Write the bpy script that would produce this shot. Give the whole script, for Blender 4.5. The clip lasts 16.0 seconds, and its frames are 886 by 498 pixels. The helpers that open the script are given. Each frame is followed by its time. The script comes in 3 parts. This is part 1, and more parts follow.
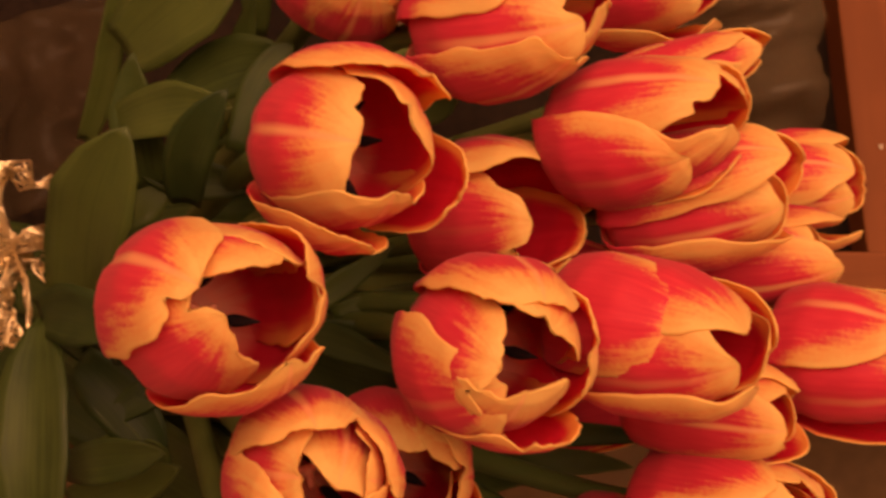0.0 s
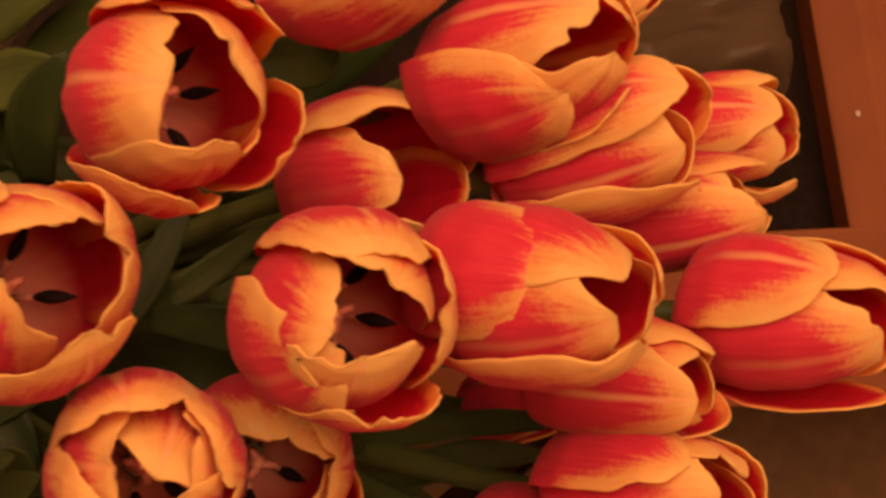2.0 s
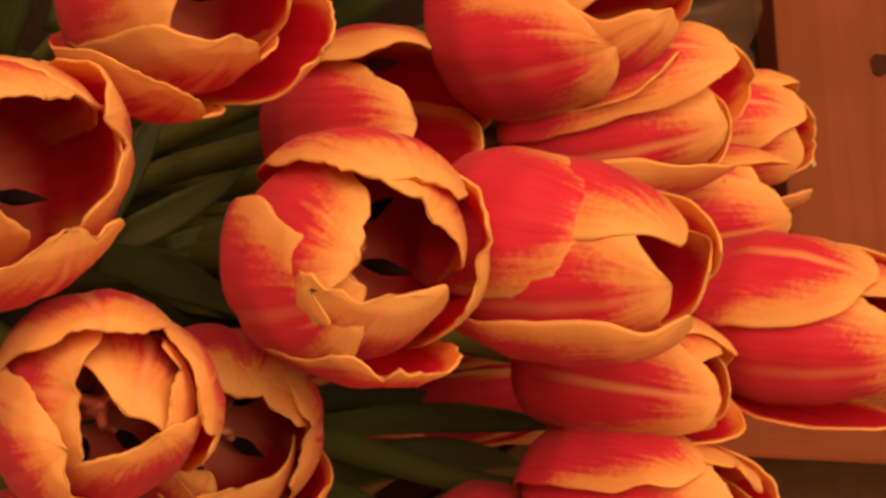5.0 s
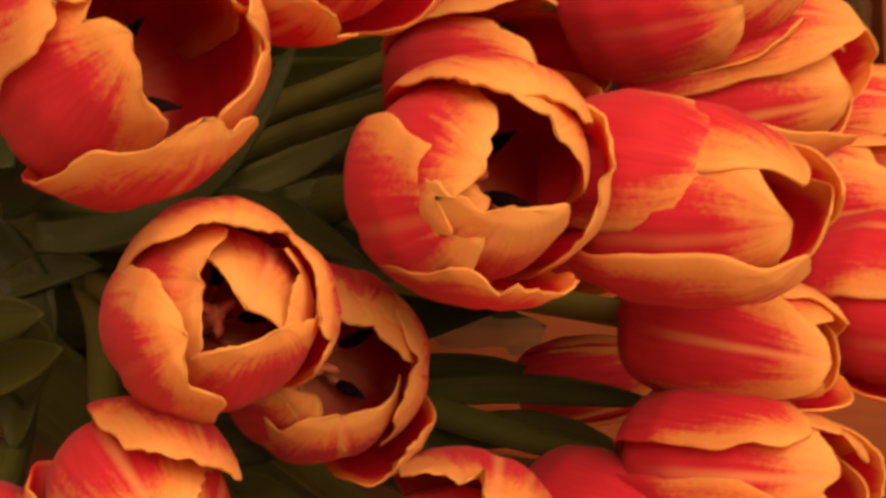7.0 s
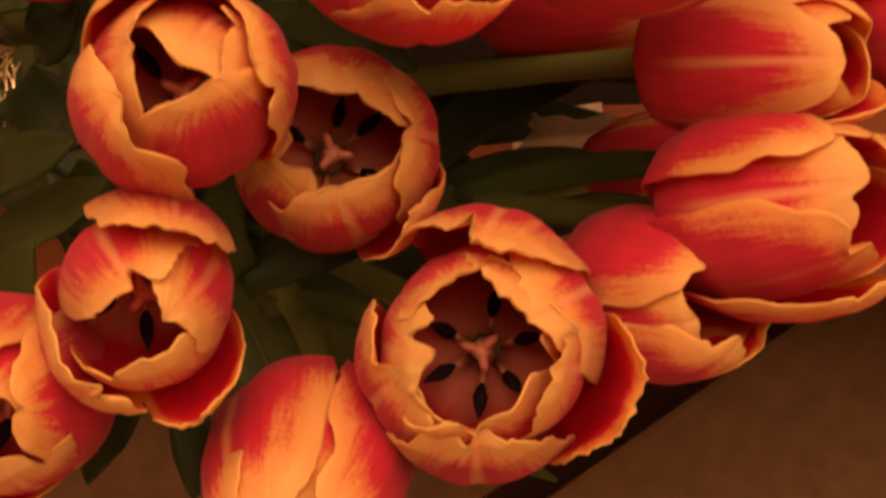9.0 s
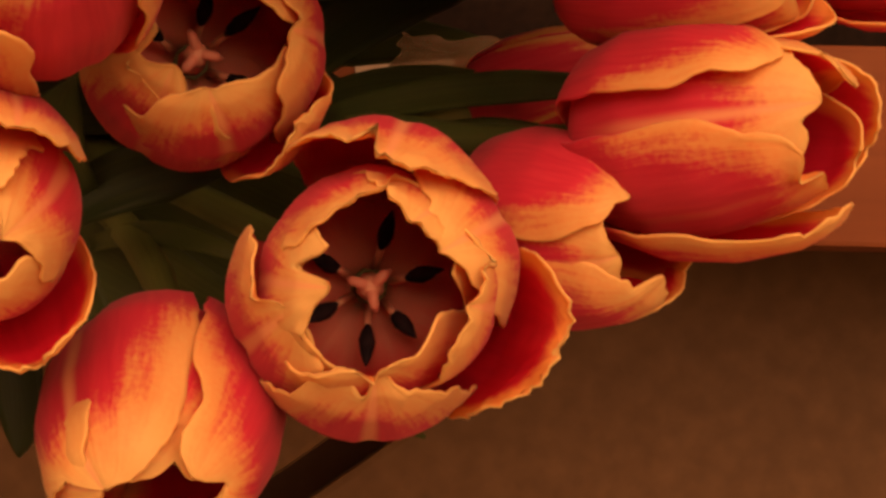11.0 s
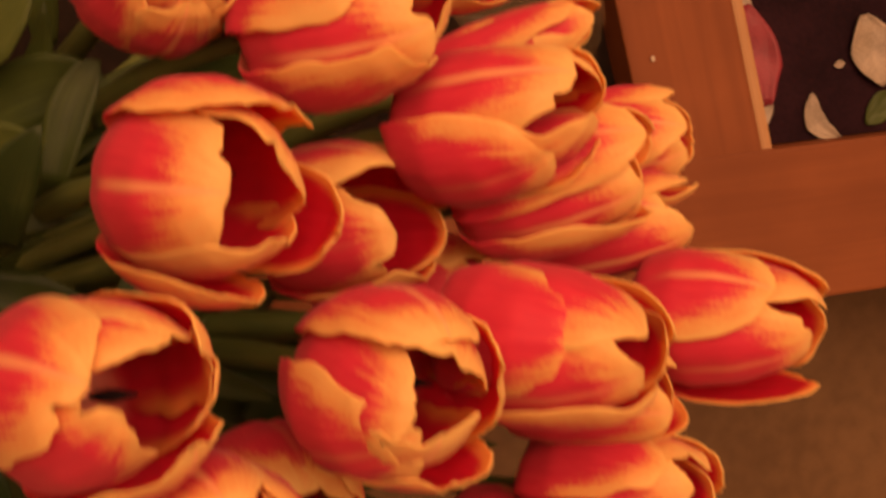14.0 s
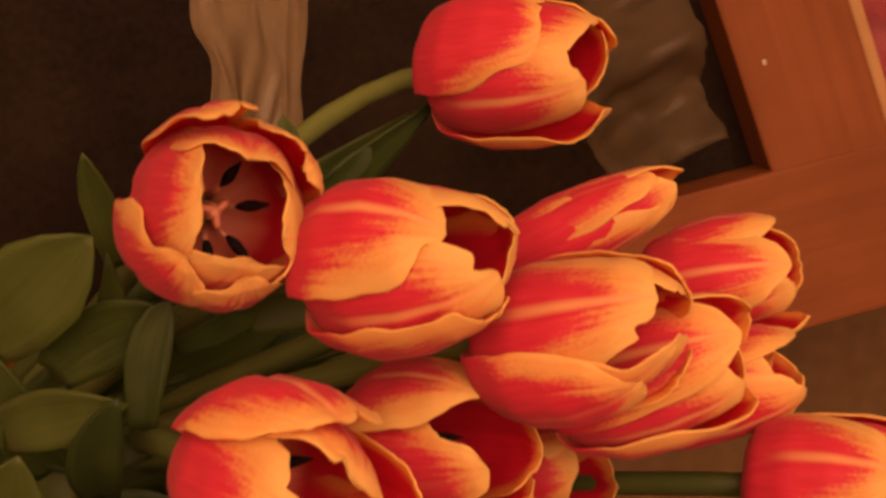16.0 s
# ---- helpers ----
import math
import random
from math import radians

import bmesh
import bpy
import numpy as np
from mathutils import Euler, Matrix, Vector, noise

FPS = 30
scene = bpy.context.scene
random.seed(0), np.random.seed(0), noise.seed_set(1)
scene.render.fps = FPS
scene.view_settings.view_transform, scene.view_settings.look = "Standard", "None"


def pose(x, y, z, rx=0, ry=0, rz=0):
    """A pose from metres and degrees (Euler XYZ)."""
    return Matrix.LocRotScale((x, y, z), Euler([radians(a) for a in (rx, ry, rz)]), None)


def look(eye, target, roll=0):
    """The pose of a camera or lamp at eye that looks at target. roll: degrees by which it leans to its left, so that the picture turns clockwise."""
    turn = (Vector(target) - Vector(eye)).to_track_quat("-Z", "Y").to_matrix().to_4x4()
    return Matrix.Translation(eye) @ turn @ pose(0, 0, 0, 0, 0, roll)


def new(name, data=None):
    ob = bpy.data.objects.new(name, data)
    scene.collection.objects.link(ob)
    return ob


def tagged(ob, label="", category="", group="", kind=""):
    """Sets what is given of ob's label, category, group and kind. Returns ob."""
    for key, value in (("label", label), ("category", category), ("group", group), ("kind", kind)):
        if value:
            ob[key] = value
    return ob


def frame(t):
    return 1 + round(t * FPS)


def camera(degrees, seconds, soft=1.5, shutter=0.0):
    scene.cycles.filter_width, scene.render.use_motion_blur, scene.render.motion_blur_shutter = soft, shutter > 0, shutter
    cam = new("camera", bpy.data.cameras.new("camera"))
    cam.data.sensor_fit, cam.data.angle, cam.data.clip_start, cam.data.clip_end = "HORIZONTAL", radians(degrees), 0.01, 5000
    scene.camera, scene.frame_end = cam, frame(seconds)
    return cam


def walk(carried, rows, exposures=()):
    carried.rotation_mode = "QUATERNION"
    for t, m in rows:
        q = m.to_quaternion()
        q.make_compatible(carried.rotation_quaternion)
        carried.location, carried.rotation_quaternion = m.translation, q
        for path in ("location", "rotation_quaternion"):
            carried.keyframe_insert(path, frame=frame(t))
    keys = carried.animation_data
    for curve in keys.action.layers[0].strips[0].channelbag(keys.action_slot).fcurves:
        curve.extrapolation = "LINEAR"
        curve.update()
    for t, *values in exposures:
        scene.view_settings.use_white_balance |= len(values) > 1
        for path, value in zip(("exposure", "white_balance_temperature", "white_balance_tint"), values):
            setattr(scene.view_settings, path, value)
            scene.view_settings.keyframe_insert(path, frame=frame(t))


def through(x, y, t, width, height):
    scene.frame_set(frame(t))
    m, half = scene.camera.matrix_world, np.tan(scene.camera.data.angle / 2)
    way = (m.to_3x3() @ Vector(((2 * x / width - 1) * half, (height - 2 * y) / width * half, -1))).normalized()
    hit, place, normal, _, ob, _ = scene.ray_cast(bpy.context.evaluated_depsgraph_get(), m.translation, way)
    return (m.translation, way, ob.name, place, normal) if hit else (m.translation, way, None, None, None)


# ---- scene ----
# ---- camera and walk ----
cam = camera(34.54, 16.0, soft=3.0, shutter=0.6)
PATH = [
    (0, 0.0134, 0.0142, 1.1222, 0.08, -0.06, 0.02),
    (0.5, 0.0062, 0.0121, 1.1240, -0.20, -2.58, -0.21),
    (1, 0.0148, 0.0097, 1.1106, 0.68, -1.67, -1.10),
    (1.5, 0.0359, 0.0016, 1.0944, 1.28, 0.93, -2.06),
    (2, 0.0576, -0.0048, 1.0796, 1.52, 2.03, -2.70),
    (2.5, 0.0748, -0.0069, 1.0597, 1.61, 3.72, -2.97),
    (3, 0.0957, -0.0023, 1.0426, -0.15, 7.26, -3.32),
    (3.2, 0.0846, -0.0112, 1.0254, 1.23, 4.70, -3.48),
    (5.3, 0.0239, -0.0282, 1.0434, 4.37, -4.85, 4.21),
    (5.5, 0.0238, -0.0301, 1.0430, 4.81, -5.34, 4.57),
    (6, 0.0209, -0.0371, 1.0430, 5.95, -4.45, 5.34),
    (6.5, 0.0126, -0.0496, 1.0449, 6.58, -3.17, 6.23),
    (7, 0.0198, -0.0558, 1.0421, 7.14, -1.25, 7.09),
    (7.5, 0.0368, -0.0617, 1.0331, 7.02, 3.95, 5.62),
    (8, 0.0574, -0.0689, 1.0322, 4.93, 6.60, 3.24),
    (8.5, 0.0706, -0.0812, 1.0335, 4.79, 8.65, 1.91),
    (9, 0.0776, -0.0877, 1.0262, 4.29, 10.61, 0.56),
    (9.2, 0.0818, -0.0920, 1.0209, 4.95, 11.62, 0.66),
    (11.3, 0.0490, -0.0913, 0.9887, 2.50, 1.18, 1.55),
    (11.5, 0.0469, -0.0940, 0.9920, 2.96, 0.77, 1.41),
    (11.7, 0.0457, -0.0958, 0.9975, 3.18, -0.46, 1.26),
    (12, 0.0382, -0.0929, 1.0041, 2.96, -2.79, 1.18),
    (12.3, 0.0313, -0.0733, 1.0256, 1.67, -4.05, 1.42),
    (12.5, 0.0134, -0.0572, 1.0323, 0.80, -7.25, -0.13),
    (12.9, 0.0019, -0.0182, 1.0744, -1.38, -7.44, -3.08),
    (13, -0.0037, -0.0107, 1.0804, -1.72, -8.30, -2.51),
    (13.5, -0.0223, 0.0127, 1.1073, -2.59, -10.47, -4.84),
    (13.7, -0.0249, 0.0210, 1.1091, -2.96, -11.20, -5.85),
    (14, -0.0227, 0.0518, 1.0983, -4.29, -12.04, -6.58),
    (14.5, -0.0246, 0.0901, 1.0900, -6.23, -12.05, -7.84),
    (15, -0.0206, 0.1204, 1.0965, -8.34, -10.72, -9.56),
    (15.5, -0.0087, 0.1365, 1.0885, -9.85, -9.56, -11.36),
    (16, 0.0169, 0.1432, 1.0744, -10.01, -6.56, -13.82),
]
walk(cam, [(t, pose(*p)) for t, *p in PATH], exposures=[(0.0, 0.08), (3.0, -0.04), (6.5, 0.16), (9.0, 0.02), (12.0, 0.06), (14.0, 0.04), (16.0, -0.02)])

# ---- world and lamps: a warm lamp in a dark room, in the evening ----
world = bpy.data.worlds.new("world")
scene.world = world
world.use_nodes = True
world.node_tree.nodes["Background"].inputs[0].default_value = (1.0, 0.62, 0.32, 1)
world.node_tree.nodes["Background"].inputs[1].default_value = 0.02

lamp_data = bpy.data.lights.new("room_lamp", "AREA")
lamp_data.shape, lamp_data.size = "DISK", 2.3
lamp_data.energy, lamp_data.color = 107.0, (1.0, 0.508, 0.285)
room_lamp = new("room_lamp", lamp_data)
room_lamp.matrix_world = look((0.28, 0.50, 2.45), (0.05, 0.0, 0.75))


# ---- materials ----
def shader(name, rough=0.5, metal=0.0):
    mat = bpy.data.materials.new(name)
    mat.use_nodes = True
    nt = mat.node_tree
    bsdf = nt.nodes["Principled BSDF"]
    bsdf.inputs["Roughness"].default_value, bsdf.inputs["Metallic"].default_value = rough, metal
    return mat, nt, bsdf


def node(nt, kind, **inputs):
    n = nt.nodes.new(kind)
    for key, value in inputs.items():
        key = key.replace("_", " ")
        if hasattr(value, "is_output"):
            nt.links.new(value, n.inputs[key])
        else:
            n.inputs[key].default_value = value
    return n


def calc(nt, op, a, b=0.0, c=None):
    n = nt.nodes.new("ShaderNodeMath")
    n.operation = op
    for k, v in enumerate((a, b) if c is None else (a, b, c)):
        if hasattr(v, "is_output"):
            nt.links.new(v, n.inputs[k])
        else:
            n.inputs[k].default_value = v
    return n.outputs[0]


def smooth(nt, x, lo, hi):
    n = nt.nodes.new("ShaderNodeMapRange")
    n.interpolation_type = "SMOOTHSTEP"
    nt.links.new(x, n.inputs[0])
    n.inputs[1].default_value, n.inputs[2].default_value = lo, hi
    return n.outputs[0]


def blend(nt, fac, a, b):
    n = nt.nodes.new("ShaderNodeMix")
    n.data_type = "RGBA"
    for k, v in ((0, fac), (6, a), (7, b)):
        if hasattr(v, "is_output"):
            nt.links.new(v, n.inputs[k])
        else:
            n.inputs[k].default_value = v if k == 0 else (*v, 1)
    return n.outputs[2]


def bump(nt, bsdf, height, strength, distance):
    b = node(nt, "ShaderNodeBump", Height=height, Strength=strength, Distance=distance)
    nt.links.new(b.outputs[0], bsdf.inputs["Normal"])
    return b


def glowing_through(nt, bsdf, color, amount):
    """Light that passes through a thin leaf or petal."""
    thin = node(nt, "ShaderNodeBsdfTranslucent", Color=color)
    mix = nt.nodes.new("ShaderNodeMixShader")
    mix.inputs[0].default_value = amount
    nt.links.new(bsdf.outputs[0], mix.inputs[1])
    nt.links.new(thin.outputs[0], mix.inputs[2])
    nt.links.new(mix.outputs[0], nt.nodes["Material Output"].inputs[0])


def petal_coords(nt, stretch_u, stretch_s):
    """Across (0 at the middle, 1 at the edge), along (0 at the base), margin (1 at the rim), and a streaky noise that differs from petal to petal."""
    uv = nt.nodes.new("ShaderNodeUVMap")
    uv.uv_map = "UVMap"
    sep = node(nt, "ShaderNodeSeparateXYZ", Vector=uv.outputs[0])
    u, s = sep.outputs[0], sep.outputs[1]
    uv2 = nt.nodes.new("ShaderNodeUVMap")
    uv2.uv_map = "Margin"
    rim = node(nt, "ShaderNodeSeparateXYZ", Vector=uv2.outputs[0]).outputs[0]
    across = calc(nt, "ABSOLUTE", calc(nt, "MULTIPLY_ADD", u, 2.0, -1.0))
    rnd = nt.nodes.new("ShaderNodeObjectInfo").outputs["Random"]
    comb = node(nt, "ShaderNodeCombineXYZ", X=calc(nt, "MULTIPLY", u, stretch_u), Y=calc(nt, "MULTIPLY", s, stretch_s), Z=calc(nt, "MULTIPLY", rnd, 37.0))
    streak = node(nt, "ShaderNodeTexNoise", Vector=comb.outputs[0], Scale=1.0, Detail=4.0, Roughness=0.6)
    return across, s, rim, rnd, streak.outputs["Fac"], comb.outputs[0]


def petal_outer():
    mat, nt, bsdf = shader("petal_outside", 0.55)
    bsdf.inputs["Specular IOR Level"].default_value = 0.3
    across, s, rim, rnd, streak, vec = petal_coords(nt, 8.0, 1.3)
    # red flames up the middle, a broad golden margin that starts above the foot
    reach = calc(nt, "MULTIPLY", calc(nt, "POWER", rim, 1.25), calc(nt, "MULTIPLY_ADD", smooth(nt, s, 0.12, 0.62), 0.72, 0.06))
    reach = calc(nt, "ADD", reach, calc(nt, "MULTIPLY", calc(nt, "POWER", s, 2.0), 0.25))
    reach = calc(nt, "ADD", reach, calc(nt, "MULTIPLY_ADD", streak, 0.62, -0.31))
    reach = calc(nt, "ADD", reach, calc(nt, "MULTIPLY_ADD", rnd, 0.24, -0.10))
    fine = node(nt, "ShaderNodeTexNoise", Vector=vec, Scale=4.0, Detail=3.0).outputs["Fac"]
    tc = nt.nodes.new("ShaderNodeTexCoord")
    grain = node(nt, "ShaderNodeTexNoise", Vector=tc.outputs["Object"], Scale=900.0, Detail=2.0).outputs["Fac"]
    reach = calc(nt, "ADD", reach, calc(nt, "MULTIPLY_ADD", grain, 0.26, -0.13))
    reach = calc(nt, "ADD", reach, calc(nt, "MULTIPLY_ADD", fine, 0.20, -0.10))
    edge = smooth(nt, reach, 0.34, 0.66)
    red = blend(nt, fine, (0.58, 0.018, 0.062), (0.78, 0.062, 0.100))
    gold = blend(nt, smooth(nt, reach, 0.50, 1.0), (0.81, 0.405, 0.122), (0.83, 0.585, 0.195))
    color = blend(nt, edge, red, gold)
    stripe = calc(nt, "MULTIPLY", calc(nt, "SUBTRACT", 1.0, smooth(nt, calc(nt, "ADD", across, calc(nt, "MULTIPLY_ADD", streak, 0.10, -0.05)), 0.01, 0.10)), smooth(nt, s, 0.25, 0.60))
    stripe = calc(nt, "MULTIPLY", stripe, calc(nt, "MULTIPLY", smooth(nt, rnd, 0.20, 0.5), 0.8))
    color = blend(nt, stripe, color, (0.90, 0.50, 0.22))
    nt.links.new(color, bsdf.inputs["Base Color"])
    bsdf.inputs["Sheen Weight"].default_value = 0.1
    bump(nt, bsdf, streak, 0.5, 0.0008)
    glowing_through(nt, bsdf, color, 0.50)
    return mat


def petal_inner():
    mat, nt, bsdf = shader("petal_inside", 0.40)
    bsdf.inputs["Specular IOR Level"].default_value = 0.35
    across, s, rim, rnd, streak, vec = petal_coords(nt, 13.0, 1.2)
    reach = calc(nt, "ADD", calc(nt, "POWER", rim, 1.6), calc(nt, "MULTIPLY_ADD", streak, 0.30, -0.15))
    # golden margin, its colour spread wider to suggest lamplight on inner faces
    edge = calc(nt, "MULTIPLY", smooth(nt, reach, 0.47, 0.84), smooth(nt, s, 0.2, 0.5))
    crimson = blend(nt, streak, (0.60, 0.016, 0.058), (0.80, 0.038, 0.090))
    color = blend(nt, edge, crimson, (0.88, 0.44, 0.13))
    # pale petal foot, lightened further in colour to lift the dim cups
    foot = calc(nt, "SUBTRACT", 1.0, smooth(nt, calc(nt, "ADD", s, calc(nt, "MULTIPLY", streak, 0.1)), 0.12, 0.33))
    color = blend(nt, foot, color, (0.88, 0.46, 0.32))
    nt.links.new(color, bsdf.inputs["Base Color"])
    bump(nt, bsdf, streak, 0.4, 0.0006)
    glowing_through(nt, bsdf, color, 0.68)
    return mat


def green(name, dark, light, rough, through):
    mat, nt, bsdf = shader(name, rough)
    bsdf.inputs["Specular IOR Level"].default_value = 0.22
    uv = nt.nodes.new("ShaderNodeUVMap")
    sep = node(nt, "ShaderNodeSeparateXYZ", Vector=uv.outputs[0])
    rnd = nt.nodes.new("ShaderNodeObjectInfo").outputs["Random"]
    comb = node(nt, "ShaderNodeCombineXYZ", X=calc(nt, "MULTIPLY", sep.outputs[0], 26.0), Y=calc(nt, "MULTIPLY", sep.outputs[1], 1.5), Z=calc(nt, "MULTIPLY", rnd, 29.0))
    veins = node(nt, "ShaderNodeTexNoise", Vector=comb.outputs[0], Scale=1.0, Detail=3.0).outputs["Fac"]
    blotch = node(nt, "ShaderNodeTexNoise", Scale=55.0, Detail=3.0)
    tc = nt.nodes.new("ShaderNodeTexCoord")
    nt.links.new(tc.outputs["Object"], blotch.inputs["Vector"])
    k = calc(nt, "ADD", calc(nt, "MULTIPLY", veins, 0.5), calc(nt, "MULTIPLY_ADD", blotch.outputs["Fac"], 0.5, calc(nt, "MULTIPLY_ADD", rnd, 0.5, -0.25)))
    color = blend(nt, smooth(nt, k, 0.2, 0.85), dark, light)
    nt.links.new(color, bsdf.inputs["Base Color"])
    bump(nt, bsdf, veins, 0.25, 0.0006)
    glowing_through(nt, bsdf, color, through)
    return mat


def wood(name, dark, light, rough, axis):
    mat, nt, bsdf = shader(name, rough)
    tc = nt.nodes.new("ShaderNodeTexCoord")
    mp = node(nt, "ShaderNodeMapping", Vector=tc.outputs["Object"])
    mp.inputs["Scale"].default_value = (6, 130, 130) if axis == "x" else (130, 6, 130)
    grain = node(nt, "ShaderNodeTexNoise", Vector=mp.outputs[0], Scale=1.0, Detail=5.0, Distortion=0.6).outputs["Fac"]
    big = node(nt, "ShaderNodeTexNoise", Vector=tc.outputs["Object"], Scale=14.0, Detail=3.0).outputs["Fac"]
    k = calc(nt, "MULTIPLY_ADD", grain, 0.35, calc(nt, "MULTIPLY", big, 0.65))
    color = blend(nt, smooth(nt, k, 0.3, 0.72), dark, light)
    nt.links.new(color, bsdf.inputs["Base Color"])
    bsdf.inputs["Specular IOR Level"].default_value = 0.2
    bump(nt, bsdf, grain, 0.15, 0.0006)
    return mat


def mottled(name, dark, light, rough, scale, relief=0.001, spec=0.5):
    mat, nt, bsdf = shader(name, rough)
    tc = nt.nodes.new("ShaderNodeTexCoord")
    big = node(nt, "ShaderNodeTexNoise", Vector=tc.outputs["Object"], Scale=scale, Detail=4.0).outputs["Fac"]
    fine = node(nt, "ShaderNodeTexNoise", Vector=tc.outputs["Object"], Scale=scale * 14, Detail=4.0).outputs["Fac"]
    k = calc(nt, "MULTIPLY_ADD", big, 0.6, calc(nt, "MULTIPLY", fine, 0.4))
    nt.links.new(blend(nt, smooth(nt, k, 0.3, 0.7), dark, light), bsdf.inputs["Base Color"])
    bsdf.inputs["Specular IOR Level"].default_value = spec
    bump(nt, bsdf, fine, 0.3, relief)
    return mat


def film_wrap(name, share, rough):
    """Clear florist's film: thin, glossy, mostly see-through."""
    mat, nt, bsdf = shader(name, rough)
    bsdf.inputs["Base Color"].default_value = (0.34, 0.25, 0.15, 1)
    clear = node(nt, "ShaderNodeBsdfTransparent", Color=(0.92, 0.88, 0.80, 1))
    mix = nt.nodes.new("ShaderNodeMixShader")
    mix.inputs[0].default_value = share
    nt.links.new(clear.outputs[0], mix.inputs[1])
    nt.links.new(bsdf.outputs[0], mix.inputs[2])
    nt.links.new(mix.outputs[0], nt.nodes["Material Output"].inputs[0])
    return mat


PETAL_OUT, PETAL_IN = petal_outer(), petal_inner()
STEM = green("stem_green", (0.050, 0.072, 0.018), (0.115, 0.138, 0.036), 0.5, 0.05)
LEAF = green("leaf_green", (0.015, 0.028, 0.005), (0.054, 0.074, 0.014), 0.5, 0.10)
ANTHER = mottled("anther_black", (0.006, 0.004, 0.006), (0.02, 0.012, 0.014), 0.95, 300, 0.0003, 0.08)
PISTIL = mottled("pistil_cream", (0.50, 0.22, 0.13), (0.60, 0.30, 0.18), 0.6, 200, 0.0003)
STIGMA = mottled("stigma_pink", (0.48, 0.17, 0.11), (0.58, 0.24, 0.15), 0.5, 200, 0.0003)
PINE_X = wood("pine_lengthwise", (0.118, 0.034, 0.0085), (0.172, 0.053, 0.0145), 0.7, "x")
PINE_Y = wood("pine_crosswise", (0.118, 0.034, 0.0085), (0.172, 0.053, 0.0145), 0.7, "y")
PINE_EDGE = wood("pine_pale_edge", (0.26, 0.14, 0.055), (0.34, 0.20, 0.09), 0.5, "y")
KNOT = mottled("pine_knot", (0.018, 0.007, 0.003), (0.04, 0.015, 0.006), 0.8, 90, 0.0005, 0.1)
CLOTH = mottled("dark_cloth", (0.005, 0.0028, 0.0018), (0.016, 0.0090, 0.0055), 0.85, 18, 0.001, 0.1)
BROWN = mottled("brown_table", (0.076, 0.042, 0.017), (0.120, 0.068, 0.029), 0.62, 6, 0.0006, 0.13)
FLOOR = mottled("brown_floor", (0.13, 0.066, 0.032), (0.18, 0.095, 0.048), 0.6, 7, 0.001, 0.3)
WALL = mottled("pale_bounce_plaster", (0.74, 0.66, 0.54), (0.80, 0.72, 0.60), 0.9, 3, 0.002, 0.2)
FILM = film_wrap("clear_film", 0.08, 0.18)
FILM_DULL = film_wrap("crinkled_film", 0.22, 0.3)
FILM_THIN = film_wrap("thin_film", 0.035, 0.3)
FILM_PALE = film_wrap("folded_film", 0.5, 0.5)
GOLD, _nt, _b = shader("gold_wire", 0.3, 1.0)
_b.inputs["Base Color"].default_value = (0.88, 0.74, 0.48, 1)
PURPLE = mottled("dark_violet_cloth", (0.007, 0.0026, 0.0042), (0.018, 0.0062, 0.0090), 0.9, 30, 0.001, 0.08)
CREAM_MOTIF = mottled("cream_motif", (0.15, 0.12, 0.08), (0.28, 0.23, 0.16), 0.6, 60, 0.001)
CREAM = mottled("cream_matte", (0.26, 0.21, 0.145), (0.34, 0.28, 0.20), 0.7, 80, 0.0005)
RED_MOTIF = mottled("dark_red_motif", (0.11, 0.005, 0.012), (0.19, 0.011, 0.02), 0.6, 60, 0.001)


# ---- mesh helpers ----
def part(name, bm, materials, parent=None, label=""):
    me = bpy.data.meshes.new(name)
    bm.to_mesh(me)
    bm.free()
    for m in materials if isinstance(materials, (list, tuple)) else (materials,):
        me.materials.append(m)
    ob = new(name, me)
    if parent is not None:
        ob.parent = parent
    if label:
        ob["label"] = label
    return ob


def sheet(grid_front, grid_back, uvs, slots=(0, 1), rims=None):
    """A thin closed sheet from two grids of points (rows along, columns across); rims: how near each point is to the margin."""
    bm = bmesh.new()
    layer = bm.loops.layers.uv.new("UVMap")
    margin = bm.loops.layers.uv.new("Margin") if rims else None
    rows, cols = len(grid_front), len(grid_front[0])
    fr = [[bm.verts.new(p) for p in row] for row in grid_front]
    bk = [[bm.verts.new(p) for p in row] for row in grid_back]

    def face(vs, ij, slot):
        f = bm.faces.new(vs)
        f.smooth, f.material_index = True, slot
        for loop, (a, b) in zip(f.loops, ij):
            loop[layer].uv = uvs[a][b]
            if rims:
                loop[margin].uv = rims[a][b]
    for i in range(rows - 1):
        for j in range(cols - 1):
            q = ((i, j), (i, j + 1), (i + 1, j + 1), (i + 1, j))
            face([fr[a][b] for a, b in q], q, slots[0])
            face([bk[a][b] for a, b in reversed(q)], q[::-1], slots[1])
    rim = [(0, j) for j in range(cols)] + [(i, cols - 1) for i in range(1, rows)] + [(rows - 1, j) for j in range(cols - 2, -1, -1)] + [(i, 0) for i in range(rows - 2, 0, -1)]
    for (a, b), (c, d) in zip(rim, rim[1:] + rim[:1]):
        face([fr[a][b], bk[a][b], bk[c][d], fr[c][d]], ((a, b), (a, b), (c, d), (c, d)), slots[0])
    bmesh.ops.recalc_face_normals(bm, faces=bm.faces)
    return bm


